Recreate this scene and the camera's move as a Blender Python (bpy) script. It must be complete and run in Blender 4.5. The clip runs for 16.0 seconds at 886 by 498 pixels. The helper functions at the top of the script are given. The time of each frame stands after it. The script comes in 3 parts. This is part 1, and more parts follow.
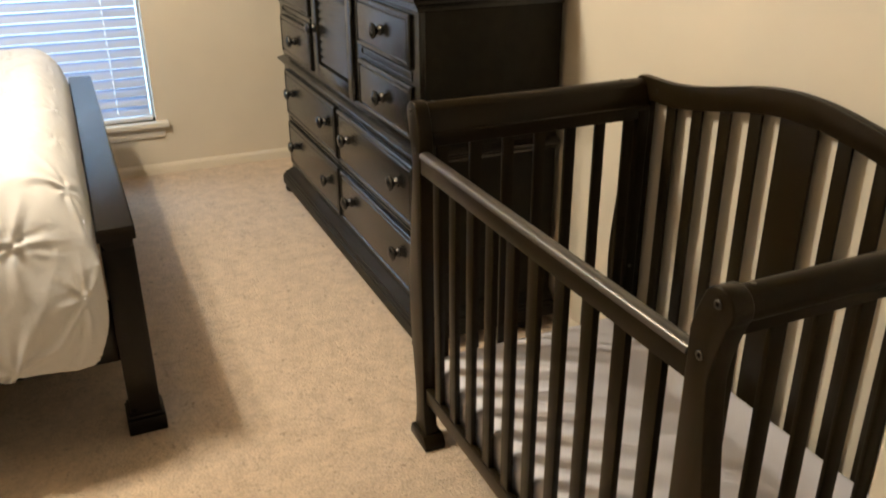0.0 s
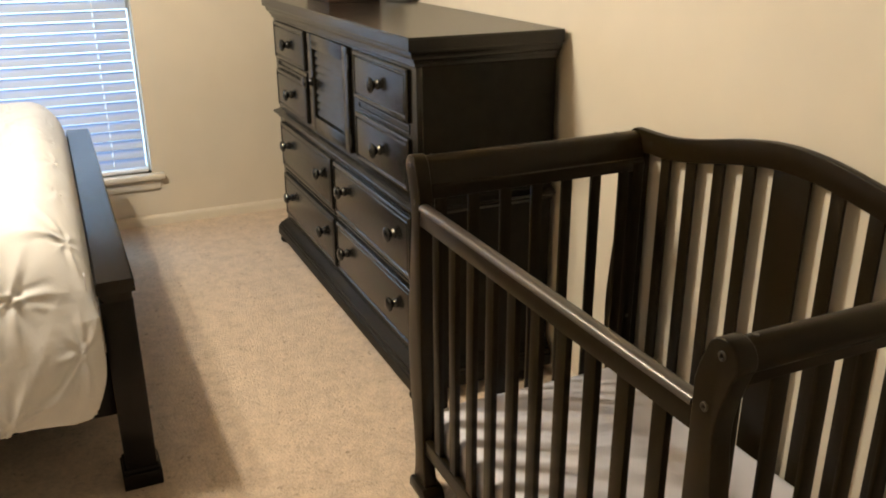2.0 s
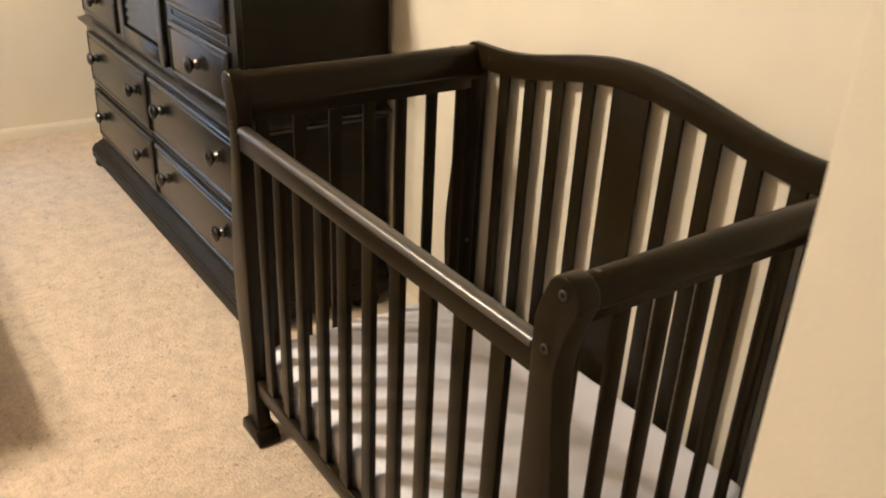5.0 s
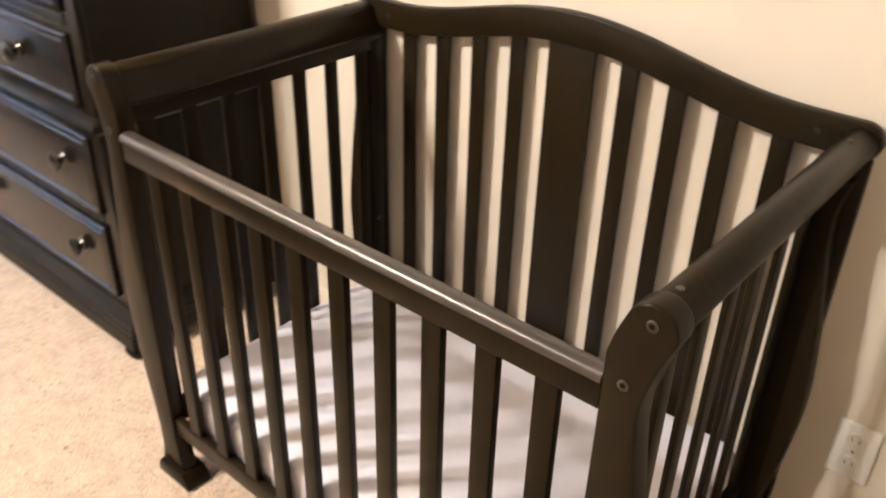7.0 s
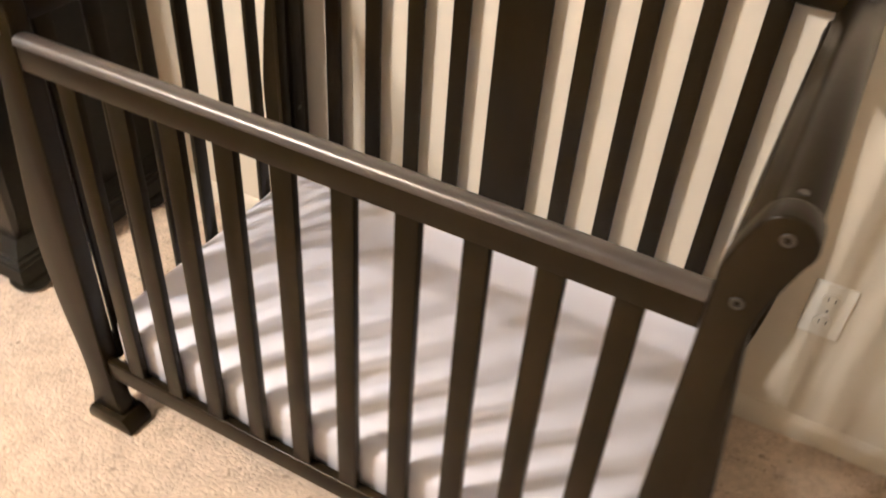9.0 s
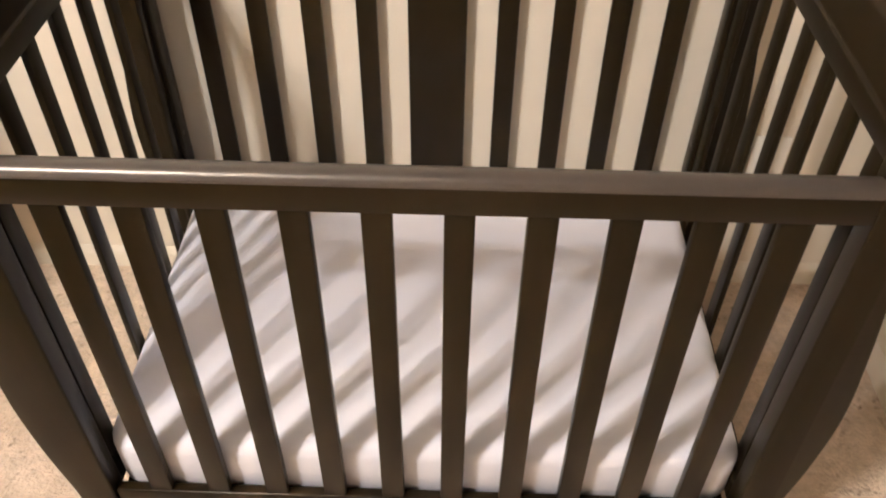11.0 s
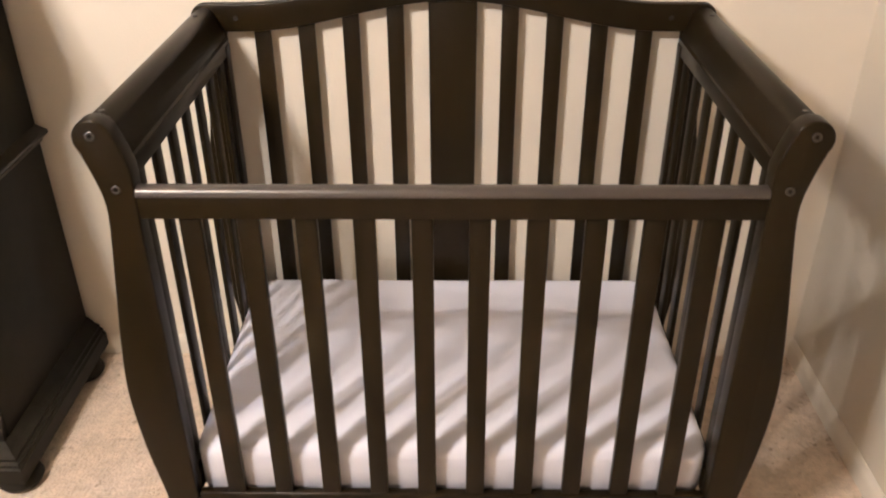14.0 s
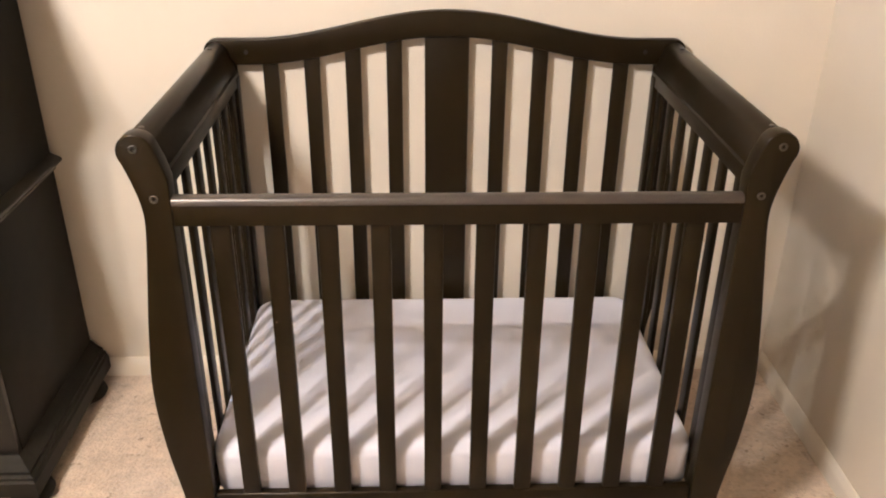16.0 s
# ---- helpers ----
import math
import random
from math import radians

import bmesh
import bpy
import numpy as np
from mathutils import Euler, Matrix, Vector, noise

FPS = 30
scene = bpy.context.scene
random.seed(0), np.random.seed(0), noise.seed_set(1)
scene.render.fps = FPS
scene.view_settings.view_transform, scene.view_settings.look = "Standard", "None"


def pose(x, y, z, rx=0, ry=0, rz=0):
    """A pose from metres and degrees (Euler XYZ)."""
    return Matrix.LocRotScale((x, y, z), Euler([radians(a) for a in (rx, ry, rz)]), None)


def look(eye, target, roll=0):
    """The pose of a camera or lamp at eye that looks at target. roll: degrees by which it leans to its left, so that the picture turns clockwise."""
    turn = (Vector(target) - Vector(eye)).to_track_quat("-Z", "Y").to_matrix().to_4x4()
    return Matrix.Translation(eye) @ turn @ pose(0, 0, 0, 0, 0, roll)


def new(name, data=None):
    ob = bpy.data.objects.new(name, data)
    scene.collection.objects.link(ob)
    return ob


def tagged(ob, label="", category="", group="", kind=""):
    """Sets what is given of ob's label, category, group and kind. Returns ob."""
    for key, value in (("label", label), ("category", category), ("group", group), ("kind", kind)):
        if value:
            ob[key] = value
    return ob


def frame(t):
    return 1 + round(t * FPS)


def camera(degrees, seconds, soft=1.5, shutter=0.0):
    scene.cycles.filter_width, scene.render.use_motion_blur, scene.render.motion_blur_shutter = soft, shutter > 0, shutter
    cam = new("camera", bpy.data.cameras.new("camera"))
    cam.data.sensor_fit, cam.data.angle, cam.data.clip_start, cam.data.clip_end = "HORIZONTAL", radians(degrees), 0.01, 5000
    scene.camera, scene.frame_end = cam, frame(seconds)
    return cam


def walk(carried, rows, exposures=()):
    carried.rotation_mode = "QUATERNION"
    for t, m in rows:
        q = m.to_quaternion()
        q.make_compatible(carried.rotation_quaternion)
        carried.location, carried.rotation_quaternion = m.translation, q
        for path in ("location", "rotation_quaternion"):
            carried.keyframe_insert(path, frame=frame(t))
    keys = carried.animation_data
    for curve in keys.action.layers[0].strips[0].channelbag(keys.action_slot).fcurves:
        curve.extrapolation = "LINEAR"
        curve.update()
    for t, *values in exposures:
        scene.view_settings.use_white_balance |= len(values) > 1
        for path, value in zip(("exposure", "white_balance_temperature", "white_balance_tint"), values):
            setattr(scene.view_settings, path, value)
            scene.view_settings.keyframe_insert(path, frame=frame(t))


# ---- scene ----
cam = camera(55.3, 16.0, soft=1.9, shutter=0.9)
PATH = [
    (0, (1.291, -0.727, 1.451), (-0.38, 0.011, 0.636), -0.3),
    (0.5, (1.297, -0.743, 1.457), (-0.39, 0.007, 0.69), -0.2),
    (1, (1.3, -0.755, 1.461), (-0.4, 0.012, 0.738), -0.1),
    (1.5, (1.291, -0.757, 1.458), (-0.413, 0.02, 0.757), -0.0),
    (2, (1.292, -0.751, 1.463), (-0.409, 0.026, 0.754), -0.3),
    (2.5, (1.291, -0.745, 1.462), (-0.407, 0.042, 0.755), -0.2),
    (3, (1.288, -0.725, 1.457), (-0.38, 0.074, 0.695), -0.6),
    (3.5, (1.295, -0.721, 1.448), (-0.318, 0.098, 0.595), -0.3),
    (4, (1.311, -0.754, 1.452), (-0.219, 0.219, 0.609), 2.7),
    (4.2, (1.291, -0.721, 1.43), (-0.207, 0.311, 0.6), 3.7),
    (6.3, (0.963, -0.63, 1.436), (-0.396, 0.439, 0.432), -0.2),
    (6.5, (0.917, -0.635, 1.432), (-0.376, 0.507, 0.42), 0.8),
    (7, (0.825, -0.682, 1.435), (-0.278, 0.639, 0.417), 1.5),
    (7.5, (0.775, -0.698, 1.429), (-0.245, 0.686, 0.406), 0.5),
    (8, (0.711, -0.701, 1.407), (-0.16, 0.73, 0.314), 4.6),
    (8.2, (0.686, -0.714, 1.389), (-0.145, 0.701, 0.246), 6.3),
    (10.3, (0.138, -0.635, 1.406), (-0.114, 0.818, 0.055), -1.4),
    (10.5, (0.087, -0.666, 1.398), (-0.057, 0.801, 0.047), 0.1),
    (11, (0.042, -0.684, 1.4), (0.013, 0.757, 0.013), 0.7),
    (11.5, (0.035, -0.686, 1.401), (0.029, 0.744, 0.002), 0.9),
    (12, (0.025, -0.692, 1.387), (0.037, 0.714, -0.034), 1.9),
    (12.5, (0.033, -0.784, 1.403), (0.041, 0.794, 0.174), 1.9),
    (13, (0.086, -0.979, 1.396), (0.035, 0.738, 0.372), 0.2),
    (13.5, (0.048, -1.096, 1.421), (-0.021, 0.674, 0.493), -0.4),
    (14, (0.006, -1.163, 1.423), (-0.022, 0.561, 0.408), -0.3),
    (14.5, (-0.037, -1.252, 1.404), (-0.025, 0.479, 0.403), 0.2),
    (15, (-0.068, -1.294, 1.415), (-0.02, 0.482, 0.497), 0.8),
    (15.5, (-0.075, -1.312, 1.418), (-0.023, 0.471, 0.514), 0.2),
    (16, (-0.078, -1.319, 1.415), (-0.013, 0.463, 0.509), 0.5),
]
EXPO = [(0.0, -0.52, 6750, -1), (3.0, -0.46, 6750, -1), (4.2, -0.27, 6950, -1), (6.3, 0.32, 6000, 6), (8.2, 0.44, 6000, 7), (10.3, 0.28, 5900, 7), (12.0, 0.25, 5900, 8), (13.0, 0.13, 5900, 10), (16.0, 0.18, 5900, 10)]
walk(cam, [(t, look(e, g, r)) for t, e, g, r in PATH], EXPO)

# ---- light ----
WALL_Y = 0.698     # wall behind crib and dresser
WALL_X = 0.921     # short wall beside the crib
FAR_X = -3.20      # window wall
CEIL = 2.44
world = bpy.data.worlds.new("sky")
scene.world = world
world.use_nodes = True
wn = world.node_tree
sky = wn.nodes.new("ShaderNodeTexSky")
sky.sky_type, sky.sun_disc, sky.sun_elevation, sky.sun_rotation = "NISHITA", False, radians(28), radians(60)
wn.nodes["Background"].inputs["Strength"].default_value = 0.06
wn.links.new(sky.outputs[0], wn.nodes["Background"].inputs[0])
# three bulbs of the ceiling light over the bed's foot, as down-facing spots
for x, y in ((-1.12, -1.18), (-1.33, -1.19), (-1.22, -1.37)):
    lamp = bpy.data.lights.new("ceiling_bulb", "SPOT")
    # wide cone chosen to keep direct light off the ceiling and deepen shadows
    lamp.spot_size, lamp.spot_blend = radians(172), 0.2
    lamp.energy, lamp.color, lamp.shadow_soft_size = 78, (1.0, 0.90, 0.82), 0.042
    ob = new("ceiling_bulb", lamp)
    ob.matrix_world = pose(x, y, 2.29)
up = bpy.data.lights.new("ceiling_fill", "AREA")     # fill lamp added to lift and warm the shade by ceiling bounce
up.energy, up.color, up.shape, up.size = 185, (1.0, 0.68, 0.41), "DISK", 0.36
ob = new("ceiling_fill", up)
ob.matrix_world = pose(-1.22, -1.25, 2.32, 180)


# ---- materials ----
def material(name, base, rough=0.5, vary=0.12, scale=30.0, bump=0.1, bscale=200.0, coat=0.0, metal=0.0, stretch=(1, 1, 1), sheen=0.0, second=None, dist=0.002, spec=0.5, rv=0.08):
    """Two scales of colour variation, roughness wear and a fine bump."""
    m = bpy.data.materials.new(name)
    m.use_nodes = True
    nt = m.node_tree
    b = nt.nodes["Principled BSDF"]
    L = nt.links.new
    co = nt.nodes.new("ShaderNodeTexCoord")
    mp = nt.nodes.new("ShaderNodeMapping")
    mp.inputs["Scale"].default_value = stretch
    L(co.outputs["Object"], mp.inputs[0])
    n1 = nt.nodes.new("ShaderNodeTexNoise")
    n1.inputs["Scale"].default_value, n1.inputs["Detail"].default_value = scale, 6
    n2 = nt.nodes.new("ShaderNodeTexNoise")
    n2.inputs["Scale"].default_value, n2.inputs["Detail"].default_value = scale * 0.11, 3
    n3 = nt.nodes.new("ShaderNodeTexNoise")
    n3.inputs["Scale"].default_value, n3.inputs["Detail"].default_value = bscale, 4
    for n in (n1, n2, n3):
        L(mp.outputs[0], n.inputs["Vector"])
    add = nt.nodes.new("ShaderNodeMath")
    add.operation = "ADD"
    L(n1.outputs[0], add.inputs[0]), L(n2.outputs[0], add.inputs[1])
    ramp = nt.nodes.new("ShaderNodeValToRGB")
    lo = second or [c * (1 - vary) for c in base]
    hi = [min(1, c * (1 + vary)) for c in base]
    ramp.color_ramp.elements[0].position, ramp.color_ramp.elements[1].position = 0.36, 0.64
    ramp.color_ramp.elements[0].color, ramp.color_ramp.elements[1].color = (*lo, 1), (*hi, 1)
    half = nt.nodes.new("ShaderNodeMath")
    half.operation = "MULTIPLY"
    half.inputs[1].default_value = 0.5
    L(add.outputs[0], half.inputs[0]), L(half.outputs[0], ramp.inputs[0])
    L(ramp.outputs[0], b.inputs["Base Color"])
    rr = nt.nodes.new("ShaderNodeMapRange")
    rr.inputs["To Min"].default_value, rr.inputs["To Max"].default_value = max(0.02, rough - rv), min(1, rough + rv)
    L(half.outputs[0], rr.inputs[0]), L(rr.outputs[0], b.inputs["Roughness"])
    bp = nt.nodes.new("ShaderNodeBump")
    bp.inputs["Strength"].default_value, bp.inputs["Distance"].default_value = bump, dist
    L(n3.outputs[0], bp.inputs["Height"]), L(bp.outputs[0], b.inputs["Normal"])
    b.inputs["Metallic"].default_value = metal
    b.inputs["Coat Weight"].default_value = coat
    b.inputs["Coat Roughness"].default_value = 0.18
    b.inputs["Sheen Weight"].default_value = sheen
    b.inputs["Specular IOR Level"].default_value = spec
    return m


WALL = material("wall_paint", (0.675, 0.602, 0.49), 0.6, 0.03, 6, 0.25, 160, dist=0.0015)
CEILM = material("ceiling_paint", (0.74, 0.72, 0.68), 0.8, 0.03, 8, 0.5, 90)
TRIM = material("trim_paint", (0.68, 0.62, 0.53), 0.4, 0.03, 9, 0.06, 120)
CARPET = material("carpet", (0.61, 0.478, 0.355), 0.95, 0.07, 60, 0.7, 130, sheen=0.3, dist=0.010, second=(0.475, 0.366, 0.268))
CARPET.node_tree.nodes["Noise Texture.001"].inputs["Scale"].default_value = 17
CARPET.node_tree.nodes["Color Ramp"].color_ramp.elements[0].position = 0.36
CARPET.node_tree.nodes["Color Ramp"].color_ramp.elements[1].position = 0.60
nt = CARPET.node_tree
speck = nt.nodes.new("ShaderNodeTexNoise")
speck.inputs["Scale"].default_value, speck.inputs["Detail"].default_value = 62, 5
cut = nt.nodes.new("ShaderNodeMapRange")
cut.inputs["From Min"].default_value, cut.inputs["From Max"].default_value = 0.56, 0.70
patch = nt.nodes.new("ShaderNodeTexNoise")
patch.inputs["Scale"].default_value, patch.inputs["Detail"].default_value = 11, 3
gate = nt.nodes.new("ShaderNodeMapRange")
gate.inputs["From Min"].default_value, gate.inputs["From Max"].default_value = 0.42, 0.66
both_of = nt.nodes.new("ShaderNodeMath")
both_of.operation = "MULTIPLY"
mix = nt.nodes.new("ShaderNodeMix")
mix.data_type = "RGBA"
mix.inputs["B"].default_value = (0.23, 0.155, 0.10, 1)
pb = nt.nodes["Principled BSDF"]
nt.links.new(nt.nodes["Mapping"].outputs[0], speck.inputs["Vector"])
nt.links.new(speck.outputs[0], cut.inputs[0])
nt.links.new(pb.inputs["Base Color"].links[0].from_socket, mix.inputs["A"])
nt.links.new(nt.nodes["Mapping"].outputs[0], patch.inputs["Vector"])
nt.links.new(patch.outputs[0], gate.inputs[0])
nt.links.new(cut.outputs[0], both_of.inputs[0])
nt.links.new(gate.outputs[0], both_of.inputs[1])
nt.links.new(both_of.outputs[0], mix.inputs["Factor"])
nt.links.new(mix.outputs["Result"], pb.inputs["Base Color"])
ESPRESSO = material("espresso_wood", (0.0101, 0.0066, 0.0026), 0.30, 0.12, 26, 0.04, 90, coat=0.03, spec=0.11, stretch=(1, 1, 0.25), rv=0.025)
# base lifted to grey for the ceiling's sheen along the rail top
SATIN = material("satin_cap_sheen", (0.034, 0.027, 0.023), 0.36, 0.08, 26, 0.0, 90, spec=0.7, stretch=(0.2, 1, 1), rv=0.015)
# same lacquer as the dresser fronts, gloss cut so the sides stay dark
BLACKWOOD = material("black_lacquer_dull", (0.0105, 0.0090, 0.0062), 0.5, 0.3, 24, 0.0, 110, spec=0.10, stretch=(0.3, 1, 1), rv=0.01)
# glossier copy for the fronts, to pick up the window's reflection
BLACKGLOSS = material("black_lacquer", (0.0095, 0.0076, 0.0055), 0.26, 0.2, 24, 0.0, 110, spec=0.36, coat=0.04, stretch=(0.3, 1, 1), rv=0.02)
BEDWOOD = material("bed_wood", (0.008, 0.0068, 0.006), 0.27, 0.22, 24, 0.0, 100, spec=0.16, stretch=(0.3, 1, 1), rv=0.01)
KNOB = material("knob_metal", (0.012, 0.011, 0.010), 0.22, 0.2, 40, 0.0, 200, spec=0.5)
STEEL = material("bolt_steel", (0.09, 0.085, 0.078), 0.4, 0.15, 90, 0.1, 300, metal=1.0)
SHEET = material("cotton_sheet", (0.70, 0.682, 0.738), 0.85, 0.02, 12, 0.25, 700, sheen=0.15, dist=0.001)
DUVET = material("duvet_cotton", (0.66, 0.65, 0.645), 0.62, 0.03, 10, 0.35, 60, dist=0.004, sheen=0.2)
BOXFAB = material("box_spring_fabric", (0.09, 0.08, 0.075), 0.9, 0.15, 60, 0.4, 500)
# white vinyl; blue daylight between the slats is tinted into both colours
BLIND = material("blind_vinyl_daylit", (0.55, 0.61, 0.74), 0.45, 0.02, 10, 0.05, 90)
nt = BLIND.node_tree
thin = nt.nodes.new("ShaderNodeBsdfTranslucent")
thin.inputs["Color"].default_value = (0.66, 0.80, 1.0, 1)
both = nt.nodes.new("ShaderNodeMixShader")
both.inputs[0].default_value = 0.17
nt.links.new(nt.nodes["Principled BSDF"].outputs[0], both.inputs[1])
nt.links.new(thin.outputs[0], both.inputs[2])
nt.links.new(both.outputs[0], nt.nodes["Material Output"].inputs[0])
CORD = material("white_cord", (0.85, 0.86, 0.88), 0.7, 0.02, 60, 0.1, 300)
PLASTIC = material("outlet_plastic", (0.80, 0.765, 0.69), 0.35, 0.02, 20, 0.02, 90)
DARKSLOT = material("dark_slot", (0.006, 0.005, 0.004), 0.8, 0.1, 40, 0.05, 90)
REDWOOD = material("box_wood", (0.045, 0.022, 0.014), 0.35, 0.25, 30, 0.06, 90, coat=0.2, stretch=(0.3, 1, 1))
CERAMIC = material("white_ceramic", (0.80, 0.79, 0.77), 0.25, 0.02, 20, 0.02, 60, coat=0.3)
GLASS = bpy.data.materials.new("window_glass")
GLASS.use_nodes = True
GLASS.node_tree.nodes["Principled BSDF"].inputs["Transmission Weight"].default_value = 1.0
GLASS.node_tree.nodes["Principled BSDF"].inputs["Roughness"].default_value = 0.0
GLOW = bpy.data.materials.new("outdoor_daylight")
GLOW.use_nodes = True
GLOW.node_tree.nodes["Principled BSDF"].inputs["Base Color"].default_value = (0.1, 0.12, 0.15, 1)
GLOW.node_tree.nodes["Principled BSDF"].inputs["Emission Color"].default_value = (0.46, 0.66, 1.0, 1)
GLOW.node_tree.nodes["Principled BSDF"].inputs["Emission Strength"].default_value = 9.0


# ---- builders ----
def place_of(ob):
    p = Vector((0, 0, 0))
    while ob:
        p += ob.location
        ob = ob.parent
    return p


def part(name, bm, mat, parent=None, label="", smooth=40):
    """Link a bmesh in world coordinates as one mesh, under parent where given."""
    if parent is not None:
        bm.transform(Matrix.Translation(-place_of(parent)))
    me = bpy.data.meshes.new(name)
    bmesh.ops.recalc_face_normals(bm, faces=bm.faces)
    bm.to_mesh(me)
    bm.free()
    me.materials.append(mat)
    me.polygons.foreach_set("use_smooth", [True] * len(me.polygons))
    me.set_sharp_from_angle(angle=radians(smooth))
    ob = new(name, me)
    if parent is not None:
        ob.parent = parent
    if label:
        ob["label"] = label
    return ob


def thing(name, at, label, category, group=""):
    ob = new(name)
    ob.location = at
    ob.empty_display_size = 0.1
    return tagged(ob, label, category, group)


def bevel(bm, w, seg=2, angle=30):
    if w > 0:
        es = [e for e in bm.edges if len(e.link_faces) == 2 and e.calc_face_angle(0) > radians(angle)]
        bmesh.ops.bevel(bm, geom=es, offset=w, segments=seg, affect="EDGES", profile=0.5, clamp_overlap=True)
    return bm


def box(x0, x1, y0, y1, z0, z1, w=0.0, seg=2):
    bm = bmesh.new()
    vs = [bm.verts.new((x, y, z)) for x in (x0, x1) for y in (y0, y1) for z in (z0, z1)]
    for f in ((0, 1, 3, 2), (4, 6, 7, 5), (0, 4, 5, 1), (2, 3, 7, 6), (0, 2, 6, 4), (1, 5, 7, 3)):
        bm.faces.new([vs[i] for i in f])
    bmesh.ops.recalc_face_normals(bm, faces=bm.faces)
    return bevel(bm, w, seg)


def prism(pts, a, b, axis="y", w=0.0, seg=2):
    """A closed outline swept straight along an axis. For y the outline is (x, z), for x (y, z), for z (x, y)."""
    put = {"y": lambda p, t: (p[0], t, p[1]), "x": lambda p, t: (t, p[0], p[1]), "z": lambda p, t: (p[0], p[1], t)}[axis]
    bm = bmesh.new()
    lo, hi = [bm.verts.new(put(p, a)) for p in pts], [bm.verts.new(put(p, b)) for p in pts]
    bm.faces.new(lo), bm.faces.new(hi[::-1])
    for i in range(len(pts)):
        j = (i + 1) % len(pts)
        bm.faces.new((lo[i], hi[i], hi[j], lo[j]))
    bmesh.ops.recalc_face_normals(bm, faces=bm.faces)
    return bevel(bm, w, seg, 50)


def lathe(profile, m, n=20):
    """A turned shape: (radius, height) pairs round z, then laid by the pose m."""
    bm = bmesh.new()
    rows = []
    for r, z in profile:
        rows.append([bm.verts.new((r * math.cos(2 * math.pi * k / n), r * math.sin(2 * math.pi * k / n), z)) for k in range(n)])
    for a, b in zip(rows, rows[1:]):
        for k in range(n):
            bm.faces.new((a[k], a[(k + 1) % n], b[(k + 1) % n], b[k]))
    bm.faces.new(rows[0][::-1]), bm.faces.new(rows[-1])
    bm.transform(m)
    return bm


def join(*bms):
    out = bmesh.new()
    for b in bms:
        me = bpy.data.meshes.new("tmp")
        b.to_mesh(me)
        b.free()
        out.from_mesh(me)
        bpy.data.meshes.remove(me)
    return out


def curve(pts, n=6):
    """Catmull-Rom through points (open)."""
    out = []
    P = [pts[0]] + list(pts) + [pts[-1]]
    for i in range(1, len(P) - 2):
        p0, p1, p2, p3 = (np.array(P[i + d], float) for d in (-1, 0, 1, 2))
        for k in range(n):
            t = k / n
            out.append(tuple(0.5 * (2 * p1 + (p2 - p0) * t + (2 * p0 - 5 * p1 + 4 * p2 - p3) * t * t + (3 * p1 - p0 - 3 * p2 + p3) * t ** 3)))
    out.append(tuple(pts[-1]))
    return out


def structure(name, bm, mat, label, category):
    return tagged(part(name, bm, mat), label, category, kind="structure")


# ---- room ----
EDGE_Y = -0.178    # where the wall beside the crib ends in an outer corner
ROOM_Y = -3.3
structure("floor", box(FAR_X - 0.15, 3.0, ROOM_Y - 0.15, WALL_Y + 0.15, -0.1, 0), CARPET, "beige cut-pile carpet over the whole bedroom floor", "carpet")
structure("ceiling", box(FAR_X - 0.15, 3.0, ROOM_Y - 0.15, WALL_Y + 0.15, CEIL, CEIL + 0.1), CEILM, "flat white painted ceiling", "ceiling")
structure("wall_north", box(FAR_X - 0.15, WALL_X, WALL_Y, WALL_Y + 0.15, 0, CEIL), WALL, "cream painted wall behind the crib and the dresser", "wall")
structure("wall_corner", box(WALL_X, 3.0, EDGE_Y, WALL_Y + 0.15, 0, CEIL, 0.004), WALL, "cream painted wall with an outer corner beside the crib", "wall")
structure("wall_south", box(FAR_X - 0.15, 3.0, ROOM_Y - 0.15, ROOM_Y, 0, CEIL), WALL, "cream painted wall behind the bed", "wall")
structure("wall_east", box(3.0, 3.15, ROOM_Y - 0.15, WALL_Y + 0.15, 0, CEIL), WALL, "cream painted wall at the entry", "wall")
WY0, WY1, WZ0, WZ1 = -1.75, -0.357, 0.285, 1.95
wall_w = join(box(FAR_X - 0.15, FAR_X, WY1, WALL_Y, 0, CEIL), box(FAR_X - 0.15, FAR_X, ROOM_Y, WY0, 0, CEIL),
              box(FAR_X - 0.15, FAR_X, WY0, WY1, 0, WZ0), box(FAR_X - 0.15, FAR_X, WY0, WY1, WZ1, CEIL))
structure("wall_west", wall_w, WALL, "cream painted wall with the window", "wall")


def base_profile(h=0.056, t=0.013):
    return [(0, 0), (t, 0), (t, h - 0.022), (t - 0.003, h - 0.012), (t - 0.008, h - 0.004), (0.002, h), (0, h)]


bb = structure("baseboard", prism([(WALL_Y - d, z) for d, z in base_profile()], FAR_X, WALL_X, "x"), WALL, "low cream painted baseboard along the wall", "baseboard")
structure("baseboard", prism([(WALL_X - d, z) for d, z in base_profile()], EDGE_Y - 0.013, WALL_Y - 0.013, "y"), WALL, "low cream painted baseboard along the wall", "baseboard")
structure("baseboard", prism([(EDGE_Y - d, z) for d, z in base_profile()], WALL_X, 3.0, "x"), WALL, "low cream painted baseboard along the wall", "baseboard")
structure("baseboard", prism([(FAR_X + d, z) for d, z in base_profile()], ROOM_Y, WALL_Y - 0.013, "y"), WALL, "low cream painted baseboard under the window", "baseboard")

